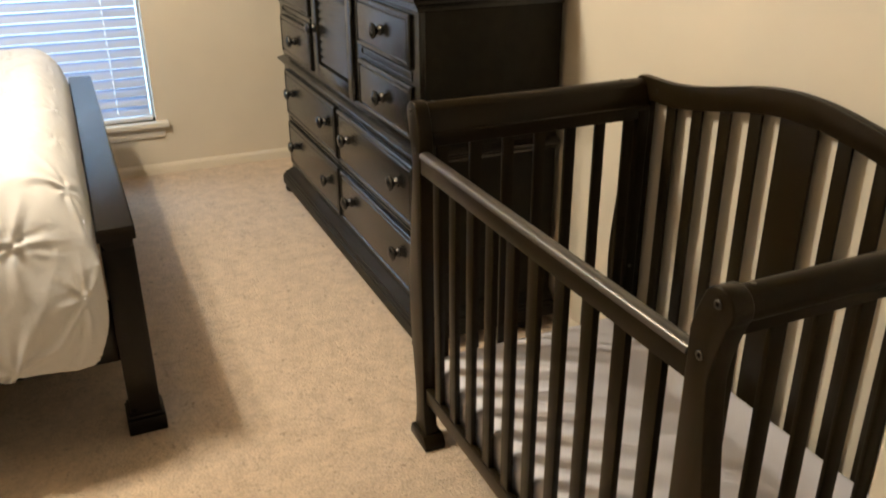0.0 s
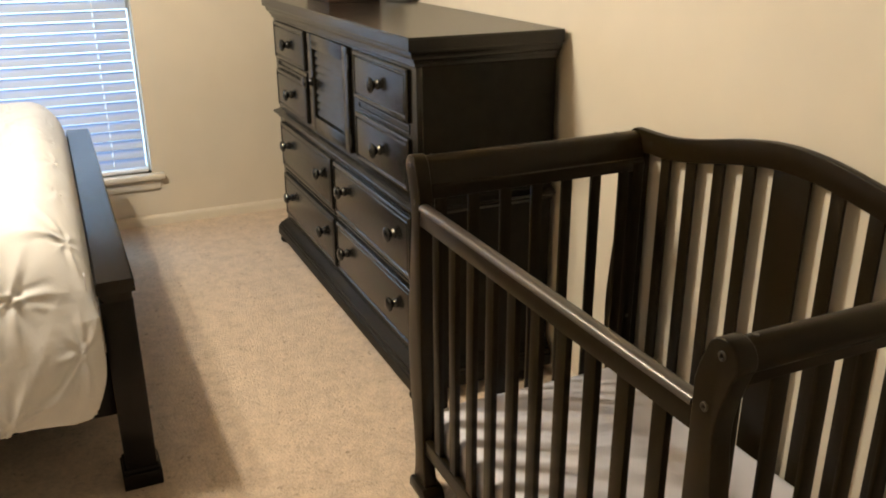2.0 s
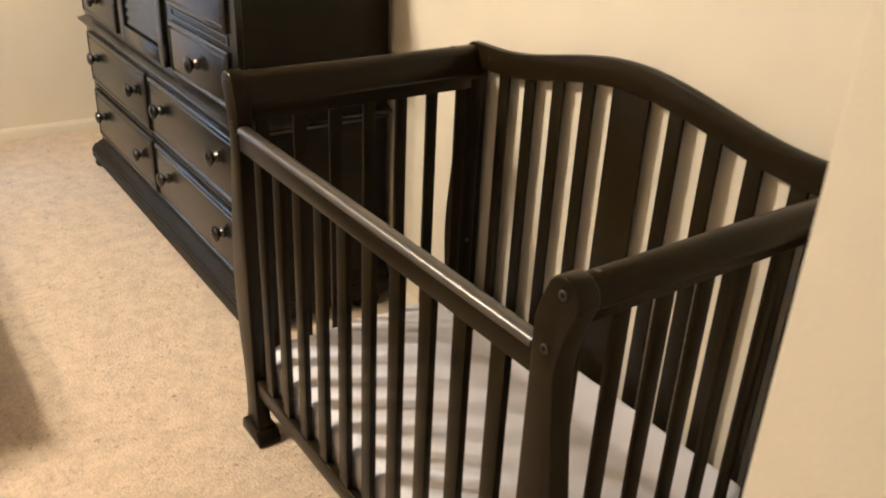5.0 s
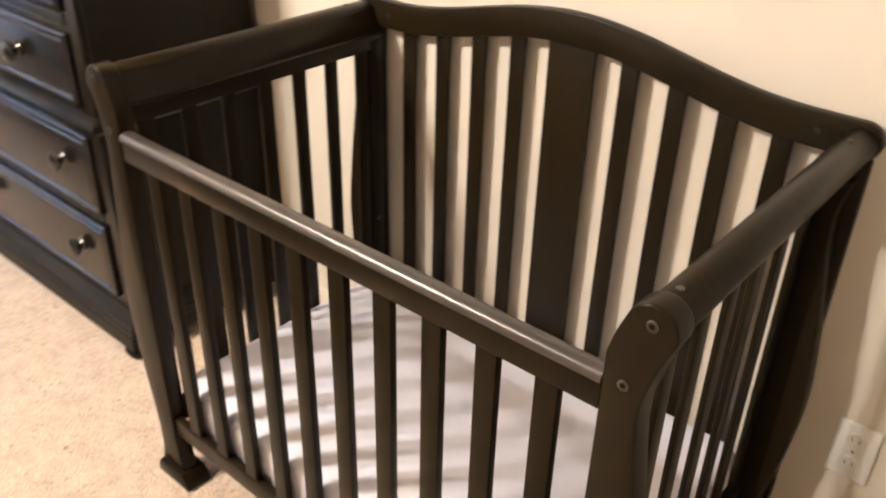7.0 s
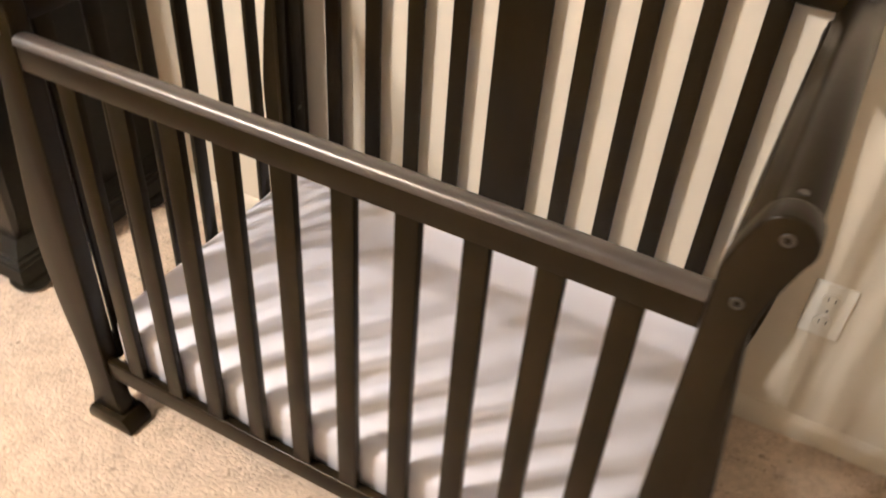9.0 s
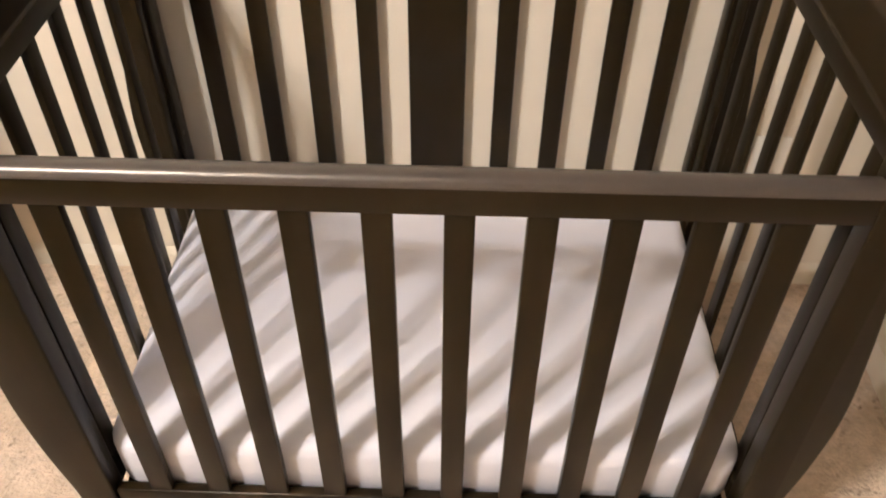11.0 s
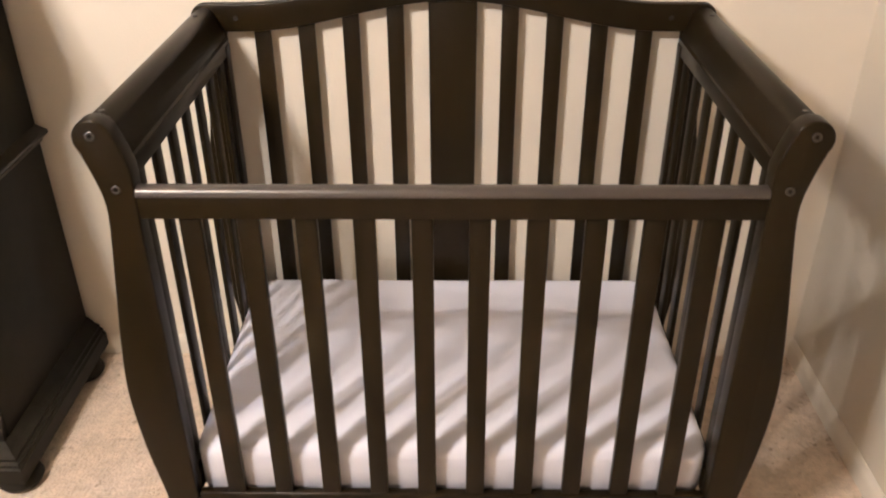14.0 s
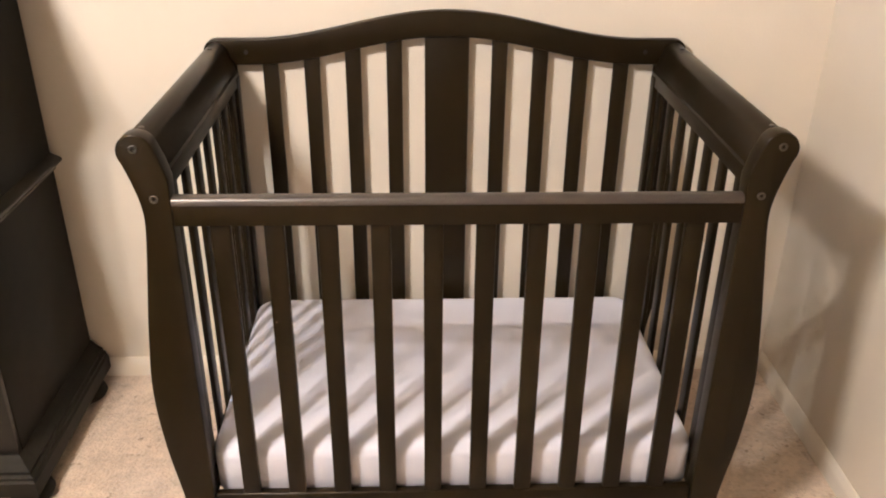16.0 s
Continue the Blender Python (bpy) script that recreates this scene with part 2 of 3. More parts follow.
# window with blinds
win = thing("window_1", (FAR_X, (WY0 + WY1) / 2, WZ0), "white framed window set deep in the wall, daylight behind it", "window")
win["kind"] = "structure"
f = 0.01
part("window_frame", join(box(FAR_X - 0.13, FAR_X - 0.08, WY0, WY0 + f, WZ0, WZ1, 0.003), box(FAR_X - 0.13, FAR_X - 0.08, WY1 - f, WY1, WZ0, WZ1, 0.003),
     box(FAR_X - 0.13, FAR_X - 0.08, WY0 + f, WY1 - f, WZ0, WZ0 + f, 0.003), box(FAR_X - 0.13, FAR_X - 0.08, WY0 + f, WY1 - f, WZ1 - f, WZ1, 0.003),
     box(FAR_X - 0.125, FAR_X - 0.085, WY0 + f, WY1 - f, 1.10, 1.145, 0.003)), TRIM, win)
for z0, z1 in ((WZ0 + f, 1.10), (1.145, WZ1 - f)):
    g = part("pane", box(FAR_X - 0.108, FAR_X - 0.103, WY0 + f, WY1 - f, z0, z1), GLASS, win, "clear glass pane")
    g.visible_shadow = False
part("window_sill", box(FAR_X - 0.08, FAR_X + 0.045, WY0 - 0.06, WY1 + 0.06, WZ0 - 0.03, WZ0, 0.008, 3), TRIM, win)
part("apron", prism([(WY0 - 0.04, WZ0 - 0.03), (WY1 + 0.04, WZ0 - 0.03), (WY1 + 0.03, WZ0 - 0.085), (WY0 - 0.03, WZ0 - 0.085)], FAR_X, FAR_X + 0.016, "x", 0.003), TRIM, win)
blinds = thing("window_blinds", (FAR_X - 0.04, (WY0 + WY1) / 2, WZ0), "white horizontal slat blinds lowered and half open", "blinds")
part("head_rail", box(FAR_X - 0.07, FAR_X - 0.015, WY0 + 0.01, WY1 - 0.01, WZ1 - 0.05, WZ1 - 0.002, 0.004), BLIND, blinds)
part("bottom_rail", box(FAR_X - 0.068, FAR_X - 0.018, WY0 + 0.012, WY1 - 0.012, WZ0 + 0.001, WZ0 + 0.023, 0.005), CORD, blinds)
pitch = 0.0495
cord_y = (WY1 - 0.175, (WY0 + WY1) / 2, WY0 + 0.175)


def slat_mesh(z, turn):
    """One thin curved slat, routed through where the ladder cords pass."""
    c, q = math.cos(radians(turn)) * 0.025, math.sin(radians(turn)) * 0.025
    X, th = FAR_X - 0.043, 0.0028
    at = [(X + c * f, z - q * f + (0.003 if -0.5 < f < 0.6 else 0.0)) for f in (-1.0, -0.45, 0.45, 1.0)]
    strip = lambda a, b, y0, y1: prism([at[a], at[b], (at[b][0], at[b][1] - th), (at[a][0], at[a][1] - th)], y0, y1, "y")
    edges = [WY0 + 0.014] + [y + d for y in sorted(cord_y) for d in (-0.0022, 0.0022)] + [WY1 - 0.020]
    rows = [strip(0, 1, edges[0], edges[-1]), strip(2, 3, edges[0], edges[-1])]
    rows += [strip(1, 2, edges[k], edges[k + 1]) for k in range(0, len(edges), 2)]
    return join(*rows)


for k in range(int((WZ1 - WZ0 - 0.09) / pitch)):
    part("slat", slat_mesh(WZ0 + 0.052 + k * pitch, 52), BLIND, blinds)
for y in cord_y:
    part("ladder_cord", box(FAR_X - 0.020, FAR_X - 0.018, y - 0.001, y + 0.001, WZ0 + 0.02, WZ1 - 0.04), CORD, blinds)
structure("backdrop", box(FAR_X - 1.6, FAR_X - 1.58, -6, 4, -1.5, 4.5), GLOW, "bright bluish daylight outside the window", "backdrop")

# wall outlet
out = thing("wall_outlet", (0.668, WALL_Y, 0.279), "cream plastic double wall outlet low on the wall", "outlet")
part("cover_plate", box(0.630, 0.706, WALL_Y - 0.006, WALL_Y, 0.279, 0.405, 0.004, 3), PLASTIC, out)
for zc in (0.315, 0.369):
    o = part("socket", join(lathe([(0.0, 0), (0.0172, 0), (0.0172, 0.003), (0.016, 0.0042), (0.0, 0.0042)], pose(0.668, WALL_Y - 0.0055, zc, 90), 24)), PLASTIC, out)
    for dx in (-0.0065, 0.0065):
        part("slot", box(0.668 + dx - 0.0007, 0.668 + dx + 0.0007, WALL_Y - 0.0103, WALL_Y - 0.0094, zc - 0.002, zc + 0.007), DARKSLOT, o)
part("screw", lathe([(0.0, 0), (0.0032, 0), (0.0025, 0.0012), (0.0, 0.0012)], pose(0.668, WALL_Y - 0.0055, 0.342, 90), 12), STEEL, out)

# ---- crib ----
crib = thing("baby_crib", (0, 0.33, 0), "dark espresso wooden mini crib with scrolled sleigh ends", "crib")
SC = (0.5375, 0.9245, 0.031)   # centre and radius of the scroll


def post_outline(back=False):
    cx, cz, r = SC
    arc = [(cx + r * math.cos(radians(a)), cz + r * math.sin(radians(a))) for a in range(165, -31, -13)]
    outer = curve([(0.562, 0.905), (0.549, 0.864), (0.5405, 0.825), (0.540, 0.785), (0.550, 0.700), (0.567, 0.565), (0.577, 0.440), (0.569, 0.310), (0.551, 0.185), (0.546, 0.12), (0.548, 0.07), (0.556, 0.035)], 5)
    inner = [(0.476, 0.035), (0.484, 0.07), (0.488, 0.11), (0.490, 0.17), (0.490, 0.82), (0.489, 0.875), (0.497, 0.905)]
    return arc + outer + inner


def bolt(x, y, z, parent, turn=90):
    """A recessed hex bolt head that faces the front."""
    h = lathe([(0.0, -0.002), (0.0068, -0.002), (0.0075, 0.0010), (0.0062, 0.0018), (0.0036, 0.0014), (0.0034, -0.001), (0.0, -0.001)], pose(x, y, z, turn), 18)
    return part("bolt", h, STEEL, parent, "small steel hex bolt")


for s in (-1, 1):
    for name, y0, y1 in (("front_post", 0.0, 0.036), ("back_post", 0.625, 0.6605)):
        rim = [(x, z) for x, z in post_outline() if name == "front_post" or z < 0.882]
        p = part(name, prism([(s * x, z) for x, z in rim], y0, y1, "y", 0.004, 3), ESPRESSO, crib)
        part("foot", join(prism([(s * 0.452, 0), (s * 0.562, 0), (s * 0.562, 0.018), (s * 0.552, 0.038), (s * 0.470, 0.038), (s * 0.452, 0.018)], y0 - 0.012, y1 + 0.012, "y", 0.003)), ESPRESSO, p, "stepped wooden foot block")
        if name == "front_post":
            bolt(s * 0.5385, -0.0005, 0.931, p), bolt(s * 0.517, -0.0005, 0.842, p)
        else:
            part("bolt", lathe([(0.0, -0.002), (0.006, -0.002), (0.006, 0.0012), (0.0, 0.0012)], pose(s * 0.4905, 0.640, 0.423, 0, -90 * s), 14), STEEL, p, "small steel hex bolt")
    # end panel
    cx, cz, r = SC
    rr, cy = 0.0265, cz - 0.001
    arc = [(cx + rr * math.cos(radians(a)), cy + rr * math.sin(radians(a))) for a in range(160, -111, -12)]
    prof = arc + [(0.520, 0.8935), (0.513, 0.884), (0.512, 0.852), (0.491, 0.852), (0.491, 0.884), (0.4965, 0.886), (0.4985, 0.898), (0.506, 0.912)]
    roll = part("end_rail", prism([(s * x, z) for x, z in prof], 0.0365, 0.6605, "y", 0.002), ESPRESSO, crib, "rolled sleigh-style top rail")
    for yb in (0.055, 0.595):
        part("bolt", lathe([(0.0, -0.002), (0.0055, -0.002), (0.005, 0.0015), (0.0, 0.0015)], pose(s * 0.537, yb, cy + rr), 14), STEEL, roll, "small steel hex bolt")
    part("end_bottom_rail", box(min(s * 0.491, s * 0.515), max(s * 0.491, s * 0.515), 0.0365, 0.6245, 0.16, 0.215, 0.004), ESPRESSO, crib)
    for k in range(7):
        yc = 0.063 + 0.09 * k
        part("end_slat", box(min(s * 0.4965, s * 0.5075), max(s * 0.4965, s * 0.5075), yc - 0.016, yc + 0.016, 0.2145, 0.8525, 0.003, 2), ESPRESSO, crib)

# front side
rail = part("front_top_rail", prism([(0.028, 0.790), (0.028, 0.8290), (0.002, 0.8290), (0.002, 0.790)], -0.4895, 0.4895, "x", 0.001), ESPRESSO, crib)
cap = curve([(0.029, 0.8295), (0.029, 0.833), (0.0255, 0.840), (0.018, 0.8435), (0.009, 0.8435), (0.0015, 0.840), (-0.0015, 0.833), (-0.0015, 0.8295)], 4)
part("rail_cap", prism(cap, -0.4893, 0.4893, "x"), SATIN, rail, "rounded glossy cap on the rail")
part("front_bottom_rail", box(-0.4895, 0.4895, 0.006, 0.025, 0.137, 0.183, 0.004, 3), ESPRESSO, crib)
for k in range(10):
    xc = -0.415 + 0.09222 * k
    part("front_slat", box(xc - 0.0175, xc + 0.0175, 0.008, 0.023, 0.1825, 0.7905, 0.003, 2), ESPRESSO, crib)


# back side
def top_edge(x):
    t = min(1.0, abs(x) / 0.46)
    return 0.957 + 0.066 * (0.5 + 0.5 * math.cos(math.pi * t))


def rail_half(x):
    """Half height of the scroll that ends the rail, past its centre."""
    d = max(0.0, abs(x) - SC[0])
    return math.sqrt(max(0.0, SC[2] ** 2 - d * d))


xs = [i * 0.5375 / 24 for i in range(-24, 25)]
tip = [SC[0] + SC[2] * math.sin(radians(a)) for a in range(15, 91, 15)]
xs = [-x for x in tip[::-1]] + xs + tip
crest = [(x, top_edge(x) if abs(x) <= SC[0] else SC[1] + 0.0015 + rail_half(x)) for x in xs]
crest += [(x, top_edge(x) - 0.0605 if abs(x) <= SC[0] else SC[1] + 0.0005 - rail_half(x)) for x in xs[-2:0:-1]]
part("back_top_rail", prism(crest, 0.6610, 0.685, "y", 0.004, 2), ESPRESSO, crib, "arched camelback top rail")
for s in (-1, 1):
    part("bolt", lathe([(0.0, -0.002), (0.006, -0.002), (0.005, 0.0012), (0.0, 0.0012)], pose(s * 0.47, 0.661, 0.927, 90), 14), DARKSLOT, crib, "dark bolt head")
part("back_bottom_rail", box(-0.56, 0.56, 0.6610, 0.685, 0.16, 0.215, 0.004), ESPRESSO, crib)
for s in (-1, 1):
    for k in range(4):
        xc = s * (0.125 + 0.0975 * k)
        part("back_slat", box(xc - 0.0185, xc + 0.0185, 0.6690, 0.6785, 0.2145, top_edge(xc) - 0.052, 0.003), ESPRESSO, crib)
    part("back_side_stile", box(min(s * 0.497, s * 0.56), max(s * 0.497, s * 0.56), 0.663, 0.683, 0.2145, 0.8975, 0.003), ESPRESSO, crib)
part("back_wide_slat", box(-0.0525, 0.0525, 0.6690, 0.6785, 0.2145, 0.968, 0.003), ESPRESSO, crib)
part("mattress_support", box(-0.4893, 0.4893, 0.0260, 0.6600, 0.138, 0.152, 0.003), ESPRESSO, crib)

# crib mattress in a fitted sheet
def rounded_slab(x0, x1, y0, y1, z0, z1, rc, re, nx, ny, lift):
    """A soft slab: rounded in plan and at its edges, with small lifts in the top."""
    bm = bmesh.new()
    cxm, cym, hx, hy = (x0 + x1) / 2, (y0 + y1) / 2, (x1 - x0) / 2, (y1 - y0) / 2
    n = 26

    def outline(inset):
        pts = []
        a, b, rr = hx - inset, hy - inset, max(rc - inset, 0.008)
        for qx, qy, s0 in ((1, 1, 0), (-1, 1, 90), (-1, -1, 180), (1, -1, 270)):
            for k in range(n // 4 + 1):
                t = radians(s0 + 90 * k / (n // 4))
                pts.append((cxm + qx * (a - rr) + rr * math.cos(t), cym + qy * (b - rr) + rr * math.sin(t)))
        # more points along the straight sides
        out = []
        for p, q in zip(pts, pts[1:] + pts[:1]):
            d = math.dist(p, q)
            m = max(1, int(d / 0.02))
            out += [(p[0] + (q[0] - p[0]) * i / m, p[1] + (q[1] - p[1]) * i / m) for i in range(m)]
        return out
    base = outline(0)
    rows = []
    levels = [(re * 0.35, z0), (0.0, z0 + re * 0.45), (0.0, z1 - re)]
    for k in range(1, 6):
        t = radians(90 * k / 5)
        levels.append((re * (1 - math.cos(t)), z1 - re + re * math.sin(t)))
    levels += [(re + 0.03, z1 + 0.001), (re + 0.08, z1 + 0.003), (re + 0.14, z1 + 0.005), (re + 0.20, z1 + 0.006), (re + 0.245, z1 + 0.006)]
    for inset, z in levels:
        row = []
        for p in base:
            fx = (abs(p[0] - cxm) - inset) / max(abs(p[0] - cxm), 1e-6)
            x = cxm + (p[0] - cxm) * (1 - inset / hx)
            y = cym + (p[1] - cym) * (1 - inset / hy)
            row.append(bm.verts.new((x, y, z + lift(x, y, z))))
        rows.append(row)
    for a, b in zip(rows, rows[1:]):
        for k in range(len(a)):
            bm.faces.new((a[k], a[(k + 1) % len(a)], b[(k + 1) % len(a)], b[k]))
    bm.faces.new(rows[-1]), bm.faces.new(rows[0][::-1])
    return bm


def sheet_lift(x, y, z):
    if z < 0.25:
        return 0
    v = 0.0022 * noise.noise((x * 5, y * 5, 1.0)) + 0.0012 * noise.noise((x * 14, y * 9, 4.0))
    edge = math.exp(-((y - 0.47) / 0.035) ** 2)
    return v - 0.004 * edge * (0.6 + 0.5 * noise.noise((x * 4, 2.0, 0)))


mat_bm = rounded_slab(-0.4962, 0.4962, 0.032, 0.650, 0.1525, 0.277, 0.042, 0.030, 0, 0, sheet_lift)
cm = thing("crib_mattress", (0, 0.34, 0.1525), "thin crib mattress in a plain white fitted sheet", "mattress")
part("fitted_sheet", mat_bm, SHEET, cm, smooth=70)
part("mattress_core", box(-0.47, 0.47, 0.055, 0.625, 0.160, 0.255, 0.012), BOXFAB, cm)

# ---- dresser ----
DX0, DX1, DY, DB = -2.645, -0.976, 0.203, 0.677
dresser = thing("dresser", ((DX0 + DX1) / 2, (DY + DB) / 2, 0), "black wooden dresser with drawers, a louvred door and round knobs", "dresser")


def moulding(steps, name, label=""):
    """A moulding round front and both sides: (overhang, z) pairs from below, as stacked rings."""
    bm = bmesh.new()
    rows = []
    for o, z in steps:
        rows.append([bm.verts.new(p) for p in ((DX0 - o, DB, z), (DX0 - o, DY - o, z), (DX1 + o, DY - o, z), (DX1 + o, DB, z))])
    for a, b in zip(rows, rows[1:]):
        for k in range(4):
            bm.faces.new((a[k], a[(k + 1) % 4], b[(k + 1) % 4], b[k]))
    bm.faces.new(rows[0][::-1]), bm.faces.new(rows[-1])
    return part(name, bm, BLACKWOOD if name == "plinth" else BLACKGLOSS, dresser, label, smooth=25)


part("body", box(DX0, DX1, DY + 0.02, DB, 0.08, 1.125, 0.003), BLACKWOOD, dresser)
part("face_frame", box(DX0, DX1, DY, DY + 0.02, 0.08, 1.125, 0.002), BLACKGLOSS, dresser)
moulding([(0.003, 1.088), (0.007, 1.091), (0.007, 1.101), (0.013, 1.103), (0.014, 1.112), (0.019, 1.114), (0.024, 1.120), (0.027, 1.131), (0.027, 1.136), (0.036, 1.138), (0.039, 1.143), (0.039, 1.172), (0.035, 1.178)], "top", "moulded dresser top")
moulding([(0.0, 0.630), (0.006, 0.634), (0.010, 0.644), (0.022, 0.652), (0.026, 0.658), (0.024, 0.664), (0.006, 0.672), (0.0, 0.676)], "waist_moulding")
moulding([(0.034, 0.034), (0.041, 0.039), (0.041, 0.078), (0.036, 0.083), (0.036, 0.090), (0.029, 0.094), (0.029, 0.102), (0.018, 0.108), (0.012, 0.116), (0.004, 0.124), (0.0, 0.127)], "plinth")
for x in (DX0 - 0.004, DX1 + 0.004):
    for y in (DY + 0.008, DB - 0.085):
        part("bun_foot", lathe([(0.03, 0), (0.044, 0.006), (0.05, 0.017), (0.046, 0.029), (0.036, 0.036)], pose(x, y, 0), 24), BLACKWOOD, dresser)


def knob(x, y, z, parent):
    k = lathe([(0.0, -0.002), (0.013, -0.002), (0.0135, 0.003), (0.0115, 0.0055), (0.0095, 0.009), (0.0105, 0.0125), (0.0165, 0.0155), (0.0195, 0.0205), (0.0175, 0.0255), (0.011, 0.0288), (0.0, 0.0298)], pose(x, y, z, 90) @ Matrix.Scale(1.32, 4), 20)
    return part("knob", k, KNOB, parent, "round turned knob")


def drawer(x0, x1, z0, z1, knobs, strip=0.0):
    """A raised drawer front with an ogee edge, and an inset strip under it where there is one."""
    steps = [(0.0, 0.0), (0.0, 0.011), (0.004, 0.015), (0.011, 0.0165), (0.015, 0.012), (0.019, 0.011), (0.022, 0.0145), (0.027, 0.0155)]
    bm = bmesh.new()
    rows = [[bm.verts.new(p) for p in ((x0 + i, DY - d, z0 + i), (x1 - i, DY - d, z0 + i), (x1 - i, DY - d, z1 - i), (x0 + i, DY - d, z1 - i))] for i, d in steps]
    for a, b in zip(rows, rows[1:]):
        for k in range(4):
            bm.faces.new((a[k], a[(k + 1) % 4], b[(k + 1) % 4], b[k]))
    bm.faces.new(rows[0][::-1]), bm.faces.new(rows[-1])
    d = part("drawer", bm, BLACKGLOSS, dresser, smooth=20)
    for x, z in knobs:
        knob(x, DY - 0.0145, z, d)
    if strip:
        a, b = z0 - 0.008 - strip, z0 - 0.008
        part("bead_strip", join(box(x0 + 0.01, x1 - 0.01, DY - 0.004, DY, a, a + 0.005), box(x0 + 0.01, x1 - 0.01, DY - 0.004, DY, b - 0.005, b),
             box(x0 + 0.01, x0 + 0.015, DY - 0.004, DY, a + 0.005, b - 0.005), box(x1 - 0.015, x1 - 0.01, DY - 0.004, DY, a + 0.005, b - 0.005)), BLACKGLOSS, dresser)


MID = (DX0 + DX1) / 2
for s in (-1, 1):
    def sx(d):
        return MID + s * d
    a, b = sorted((sx(0.31), sx(0.79)))
    drawer(a, b, 0.918, 1.078, [((a + b) / 2, 0.998)], 0.028)
    drawer(a, b, 0.700, 0.868, [((a + b) / 2, 0.784)])
    a, b = sorted((sx(0.018), sx(0.79)))
    q = (b - a) * 0.165
    drawer(a, b, 0.410, 0.618, [(a + q, 0.530), (b - q, 0.530)], 0.018)
    drawer(a, b, 0.165, 0.372, [(a + q, 0.280), (b - q, 0.280)])
# louvred door
d0, d1 = MID - 0.245, MID + 0.245
door = part("door", join(box(d0, d0 + 0.055, DY - 0.015, DY, 0.70, 1.08, 0.003), box(d1 - 0.055, d1, DY - 0.015, DY, 0.70, 1.08, 0.003),
            box(d0 + 0.055, d1 - 0.055, DY - 0.015, DY, 0.70, 0.755, 0.003), box(d0 + 0.055, d1 - 0.055, DY - 0.015, DY, 1.025, 1.08, 0.003)), BLACKGLOSS, dresser, "louvred cabinet door")
for k in range(9):
    z = 0.763 + 0.029 * k
    part("louvre", prism([(DY - 0.006, z), (DY - 0.001, z + 0.027), (DY - 0.001, z + 0.029), (DY - 0.0075, z + 0.003)], d0 + 0.054, d1 - 0.054, "x"), BLACKGLOSS, door)
knob(d0 + 0.028, DY - 0.0145, 0.89, door)
for z in (0.75, 1.03):
    part("hinge", lathe([(0.0, 0), (0.006, 0), (0.006, 0.05), (0.0, 0.05)], pose(d1 + 0.004, DY - 0.010, z - 0.025), 10), KNOB, door, "dark barrel hinge")

# things on the dresser
base = thing("wooden_box", (-2.36, 0.44, 1.178), "reddish dark wooden stand on the dresser top", "box")
part("body", box(-2.52, -2.20, 0.33, 0.56, 1.178, 1.42, 0.006), REDWOOD, base)
dish = thing("white_dish", (-2.16, 0.63, 1.178), "shallow white dish on the dresser top", "dish")
part("bowl", lathe([(0.0, 0), (0.05, 0), (0.066, 0.012), (0.072, 0.024), (0.069, 0.024), (0.06, 0.013), (0.0, 0.008)], pose(-2.16, 0.63, 1.178), 28), CERAMIC, dish)

# ---- bed ----
BX0, BX1 = -2.79, -0.86
bed = thing("bed", ((BX0 + BX1) / 2, -1.7, 0), "black wooden bed with a low panelled footboard", "bed")
part("footboard_cap", prism([(-0.640, 0.592), (-0.640, 0.622), (-0.645, 0.629), (-0.730, 0.629), (-0.736, 0.622), (-0.736, 0.592)], BX0, BX1, "x", 0.002), BEDWOOD, bed, "flat moulded cap of the footboard")
part("cap_moulding", prism([(-0.648, 0.592), (-0.650, 0.580), (-0.658, 0.566), (-0.718, 0.566), (-0.726, 0.580), (-0.728, 0.592)], BX0 + 0.008, BX1 - 0.008, "x"), BEDWOOD, bed)
part("footboard_panel", join(box(BX0 + 0.09, BX1 - 0.09, -0.700, -0.672, 0.24, 0.566, 0.003), box(BX0 + 0.09, BX1 - 0.09, -0.706, -0.666, 0.22, 0.31, 0.004)), BEDWOOD, bed)
for x in (BX0 + 0.055, BX1 - 0.055):
    leg = part("leg", prism([(x - 0.043, 0.03), (x + 0.043, 0.03), (x + 0.040, 0.566), (x - 0.040, 0.566)], -0.731, -0.648, "y", 0.003), BEDWOOD, bed)
    part("foot_block", join(box(x - 0.056, x + 0.056, -0.743, -0.638, 0.0, 0.048, 0.004), box(x - 0.05, x + 0.05, -0.738, -0.643, 0.048, 0.062, 0.005)), BEDWOOD, leg)
for x in (BX0 + 0.05, BX1 - 0.075):
    part("side_rail", box(x, x + 0.025, -2.78, -0.731, 0.22, 0.40, 0.003), BEDWOOD, bed)
part("headboard", box(BX0, BX1, -2.86, -2.79, 0.0, 1.25, 0.01), BEDWOOD, bed)
tagged(part("box_spring", box(BX0 + 0.08, BX1 - 0.08, -2.77, -0.75, 0.26, 0.45, 0.02), BOXFAB), "dark fabric box spring inside the bed frame", "box spring")
tagged(part("bed_mattress", box(BX0 + 0.07, BX1 - 0.07, -2.78, -0.77, 0.452, 0.70, 0.05, 4), SHEET), "thick white mattress under the comforter", "mattress")


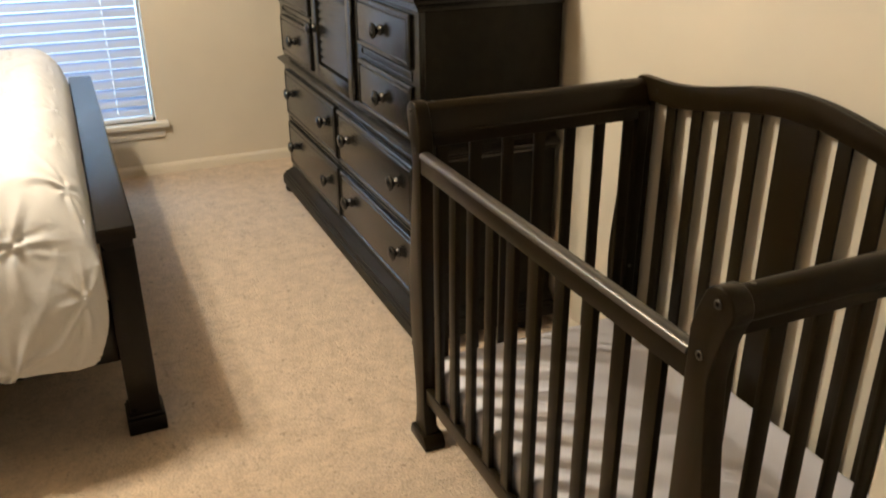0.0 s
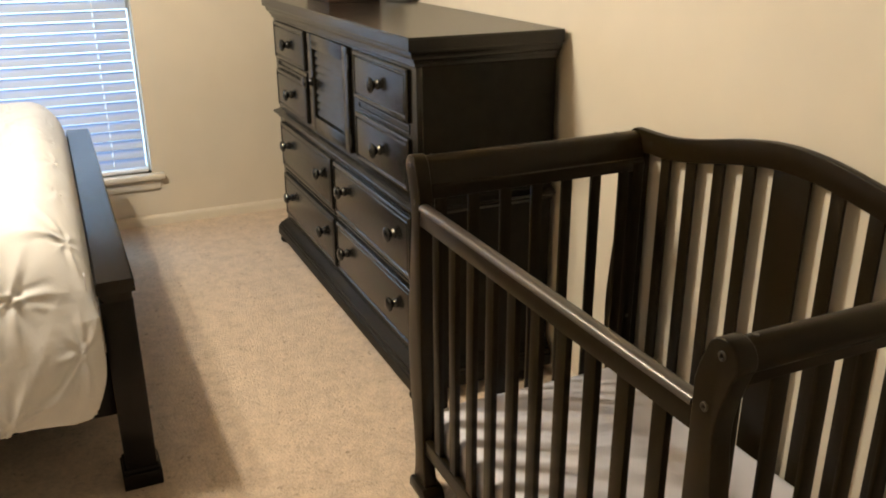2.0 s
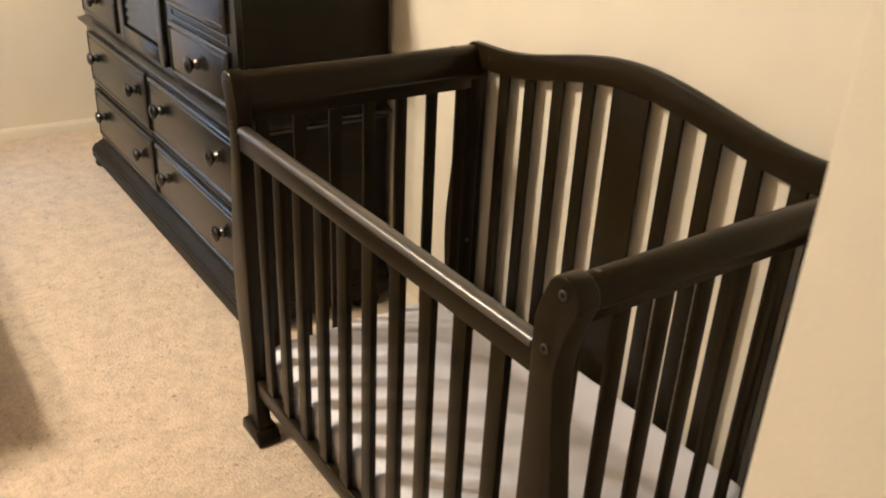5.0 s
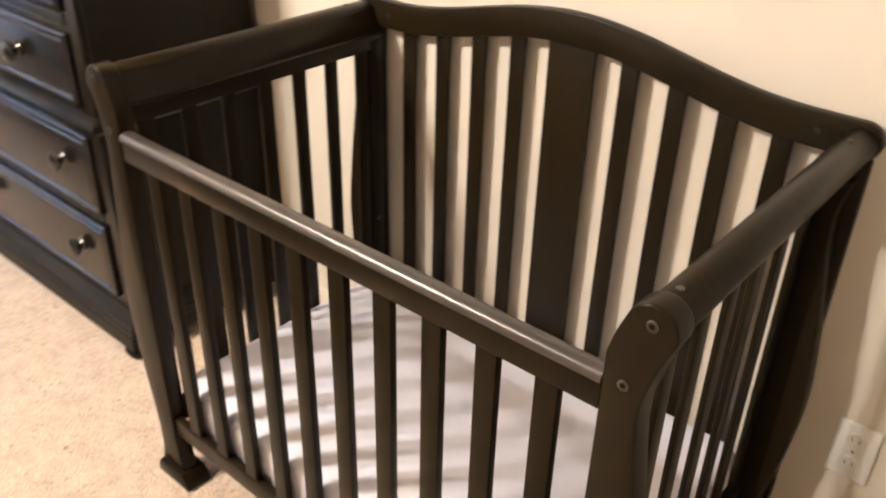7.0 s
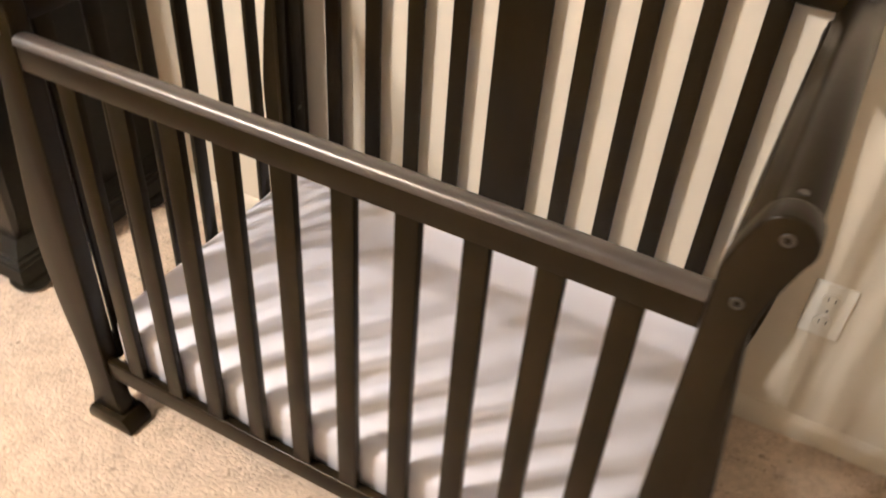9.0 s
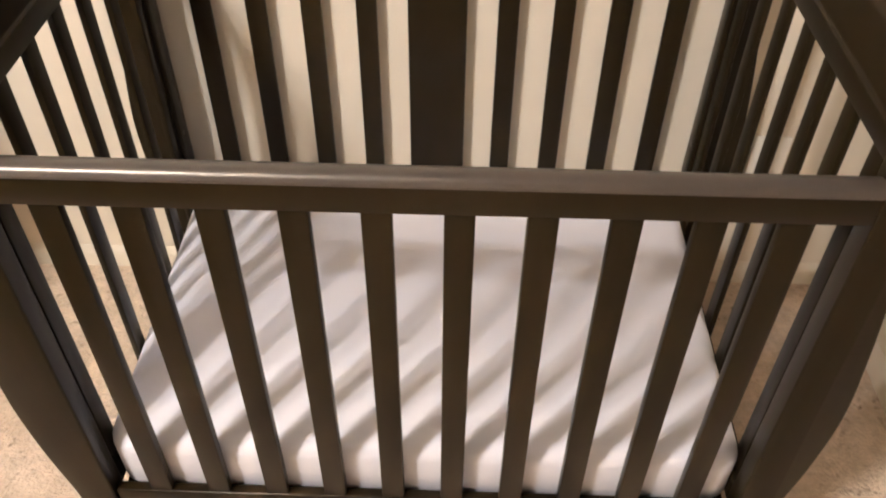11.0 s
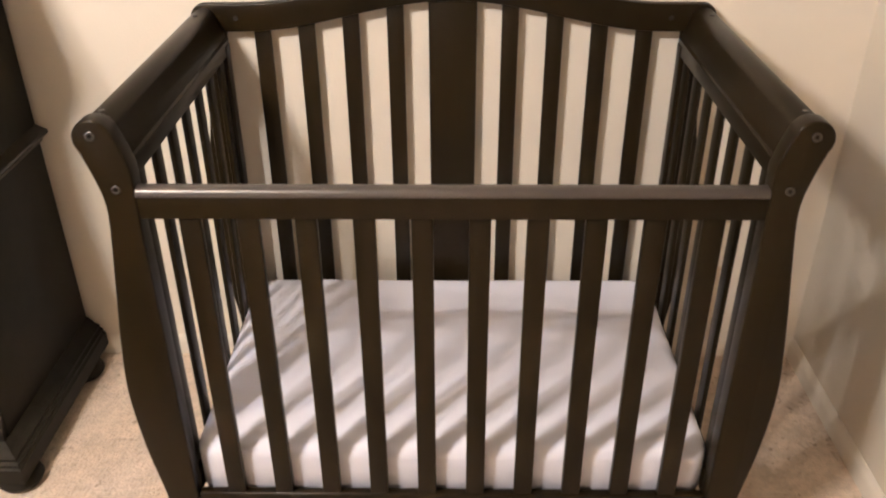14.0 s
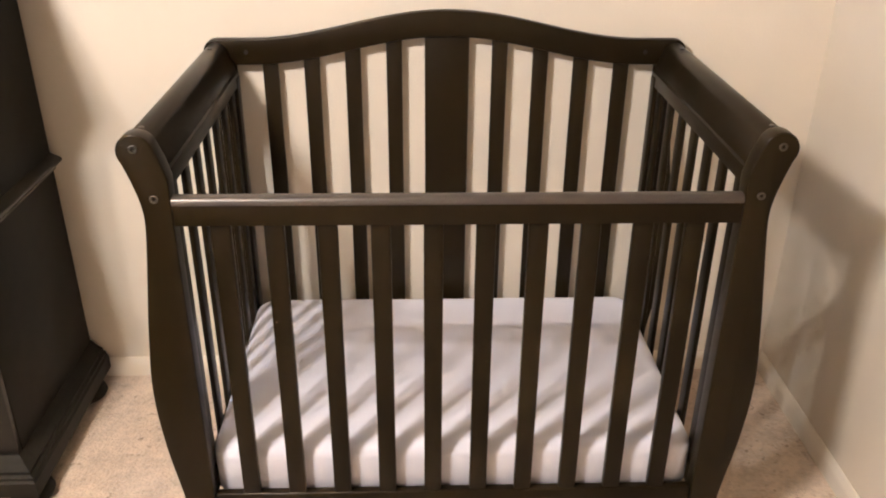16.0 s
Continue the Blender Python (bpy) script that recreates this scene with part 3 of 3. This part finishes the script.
def duvet():
    """A thick pinch-pleated comforter draped over the side and the foot of the mattress, and where its pleats are pinched."""
    bm = bmesh.new()
    knots = {}
    xr, xl, top = BX1 + 0.03, BX0 - 0.03, 0.80
    prof = curve([(xr + 0.030, 0.300), (xr + 0.068, 0.318), (xr + 0.056, 0.43), (xr + 0.015, 0.56), (xr - 0.045, 0.68), (xr - 0.12, 0.765), (xr - 0.25, top), (xr - 0.6, top + 0.02)], 24)
    left = [((xl + xr) - x, z) for x, z in prof][::-1]
    mid = [(xr - 0.6 - (xr - xl - 1.2) * k / 48, top + 0.02) for k in range(1, 48)]
    path = prof + mid + left
    L = [0.0]
    for p, q in zip(path, path[1:]):
        L.append(L[-1] + math.dist(p, q))
    ny = 260
    y1, y0 = -0.736, -2.6
    pin = 0.16
    rows = []
    cen = ((xl + xr) / 2, 0.5)
    for (x, z), u in zip(path, L):
        row = []
        for j in range(ny + 1):
            w = (1 - (1 - j / ny) ** 1.5) * (y1 - y0 + 0.10)      # run along the bed, the last bit turns down at the foot
            y = y0 + w
            zz, xx = z, x
            back = 0.15 * max(0.0, min(1.0, (0.50 - z) / 0.2)) ** 1.5
            w_ = w / (y1 - y0 + 0.10)
            y -= back * w_ ** 6
            over = y - (y1 - 0.13)
            inx = 0.0
            if over > 0:
                t = min(over / 0.23, 1.0)
                y = y1 - 0.13 + 0.13 * math.sin(t * math.pi / 2)
                drop = 0.20 * (1 - math.cos(t * math.pi / 2)) * max(0.0, min(1.0, (z - 0.55) / 0.25))
                zz = z - drop
                inx = 0.05 * t * t
                xx = x + (cen[0] - x) * inx * 0.6
            # pinch pleats on a staggered lattice
            d, gu, gv = 0.0, (u - 0.05) / pin, (w - 0.075) / pin
            for iu in (math.floor(gu), math.floor(gu) + 1):
                for iv in (math.floor(gv), math.floor(gv) + 1):
                    if (iu + iv) % 2:
                        continue
                    du, dv = (gu - iu) * pin, (gv - iv) * pin
                    rr, th = math.hypot(du, dv), math.atan2(dv, du)
                    ph = 1.7 * iu + 2.3 * iv
                    d -= 0.009 * math.exp(-(rr / 0.035) ** 2)
                    for q in range(9):
                        a = ph + q * 0.6981 + 0.30 * math.sin(5.1 * q + ph)
                        along, off = du * math.cos(a) + dv * math.sin(a), abs(-du * math.sin(a) + dv * math.cos(a))
                        if along > 0:
                            reach, wide = 0.070 + 0.035 * math.sin(3.7 * q + 2 * ph), 0.0055 + 0.07 * along
                            d += (0.0115 * math.exp(-(off / wide) ** 1.2) - 0.0045 * math.exp(-((off - 2.1 * wide) / wide) ** 2)) * min(1, along / 0.015) * math.exp(-(along / reach) ** 2)
            d += 0.010 * noise.noise((u * 4, w * 4, 3)) + 0.005 * noise.noise((u * 11, w * 11, 7)) + 0.007 * (1 - 2 * abs(noise.noise((u * 3, w * 9, 5)))) * max(0.0, min(1.0, (0.75 - z) / 0.3))
            if over > 0:
                d *= max(0.2, 1 - over / 0.2)
            nx, nz = (xx - cen[0]) / 1.0, (zz - cen[1]) / 0.3
            n = Vector((nx if z < top - 0.03 else 0.2 * nx, 0.6 if over > 0.08 else 0.0, max(nz, 0.05) if z > 0.5 else 0.05)).normalized()
            hem = 0.012 * noise.noise((w * 5, 9, u)) if z < 0.36 else 0.0
            at = Vector((xx + n.x * d, y + n.y * d, zz + n.z * d + hem))
            row.append(bm.verts.new(at))
            node = (round(gu), round(gv))
            near = math.hypot(gu - node[0], gv - node[1])
            if sum(node) % 2 == 0 and w > 1.0 and near < knots.get(node, (0.2,))[0]:
                knots[node] = (near, at, n)
        rows.append(row)
    for a, b in zip(rows, rows[1:]):
        for j in range(ny):
            bm.faces.new((a[j], a[j + 1], b[j + 1], b[j]))
    return bm, knots


sheet_bm, knots = duvet()
cov = thing("comforter", ((BX0 + BX1) / 2, -1.7, 0.70), "white pinch-pleated comforter spread over the bed", "comforter")
cover = part("cover", sheet_bm, DUVET, cov, smooth=80)
if sum(p.normal.z for p in cover.data.polygons) < 0:
    cover.data.flip_normals()
so = cover.modifiers.new("thickness", "SOLIDIFY")
so.thickness, so.offset = 0.018, -1
for near, at, n in knots.values():
    turn = n.to_track_quat("Z", "Y").to_matrix().to_4x4()
    part("pinch_knot", lathe([(0.0, -0.006), (0.005, -0.005), (0.006, -0.001), (0.004, 0.0015), (0.0, 0.002)], Matrix.Translation(at + n * 0.001) @ turn, 10), DUVET, cov)
part("care_tag", box(BX1 - 0.006, BX1 + 0.016, -0.757, -0.7545, 0.62, 0.66, 0.0005), SHEET, cov, "small white sewn-in tag")
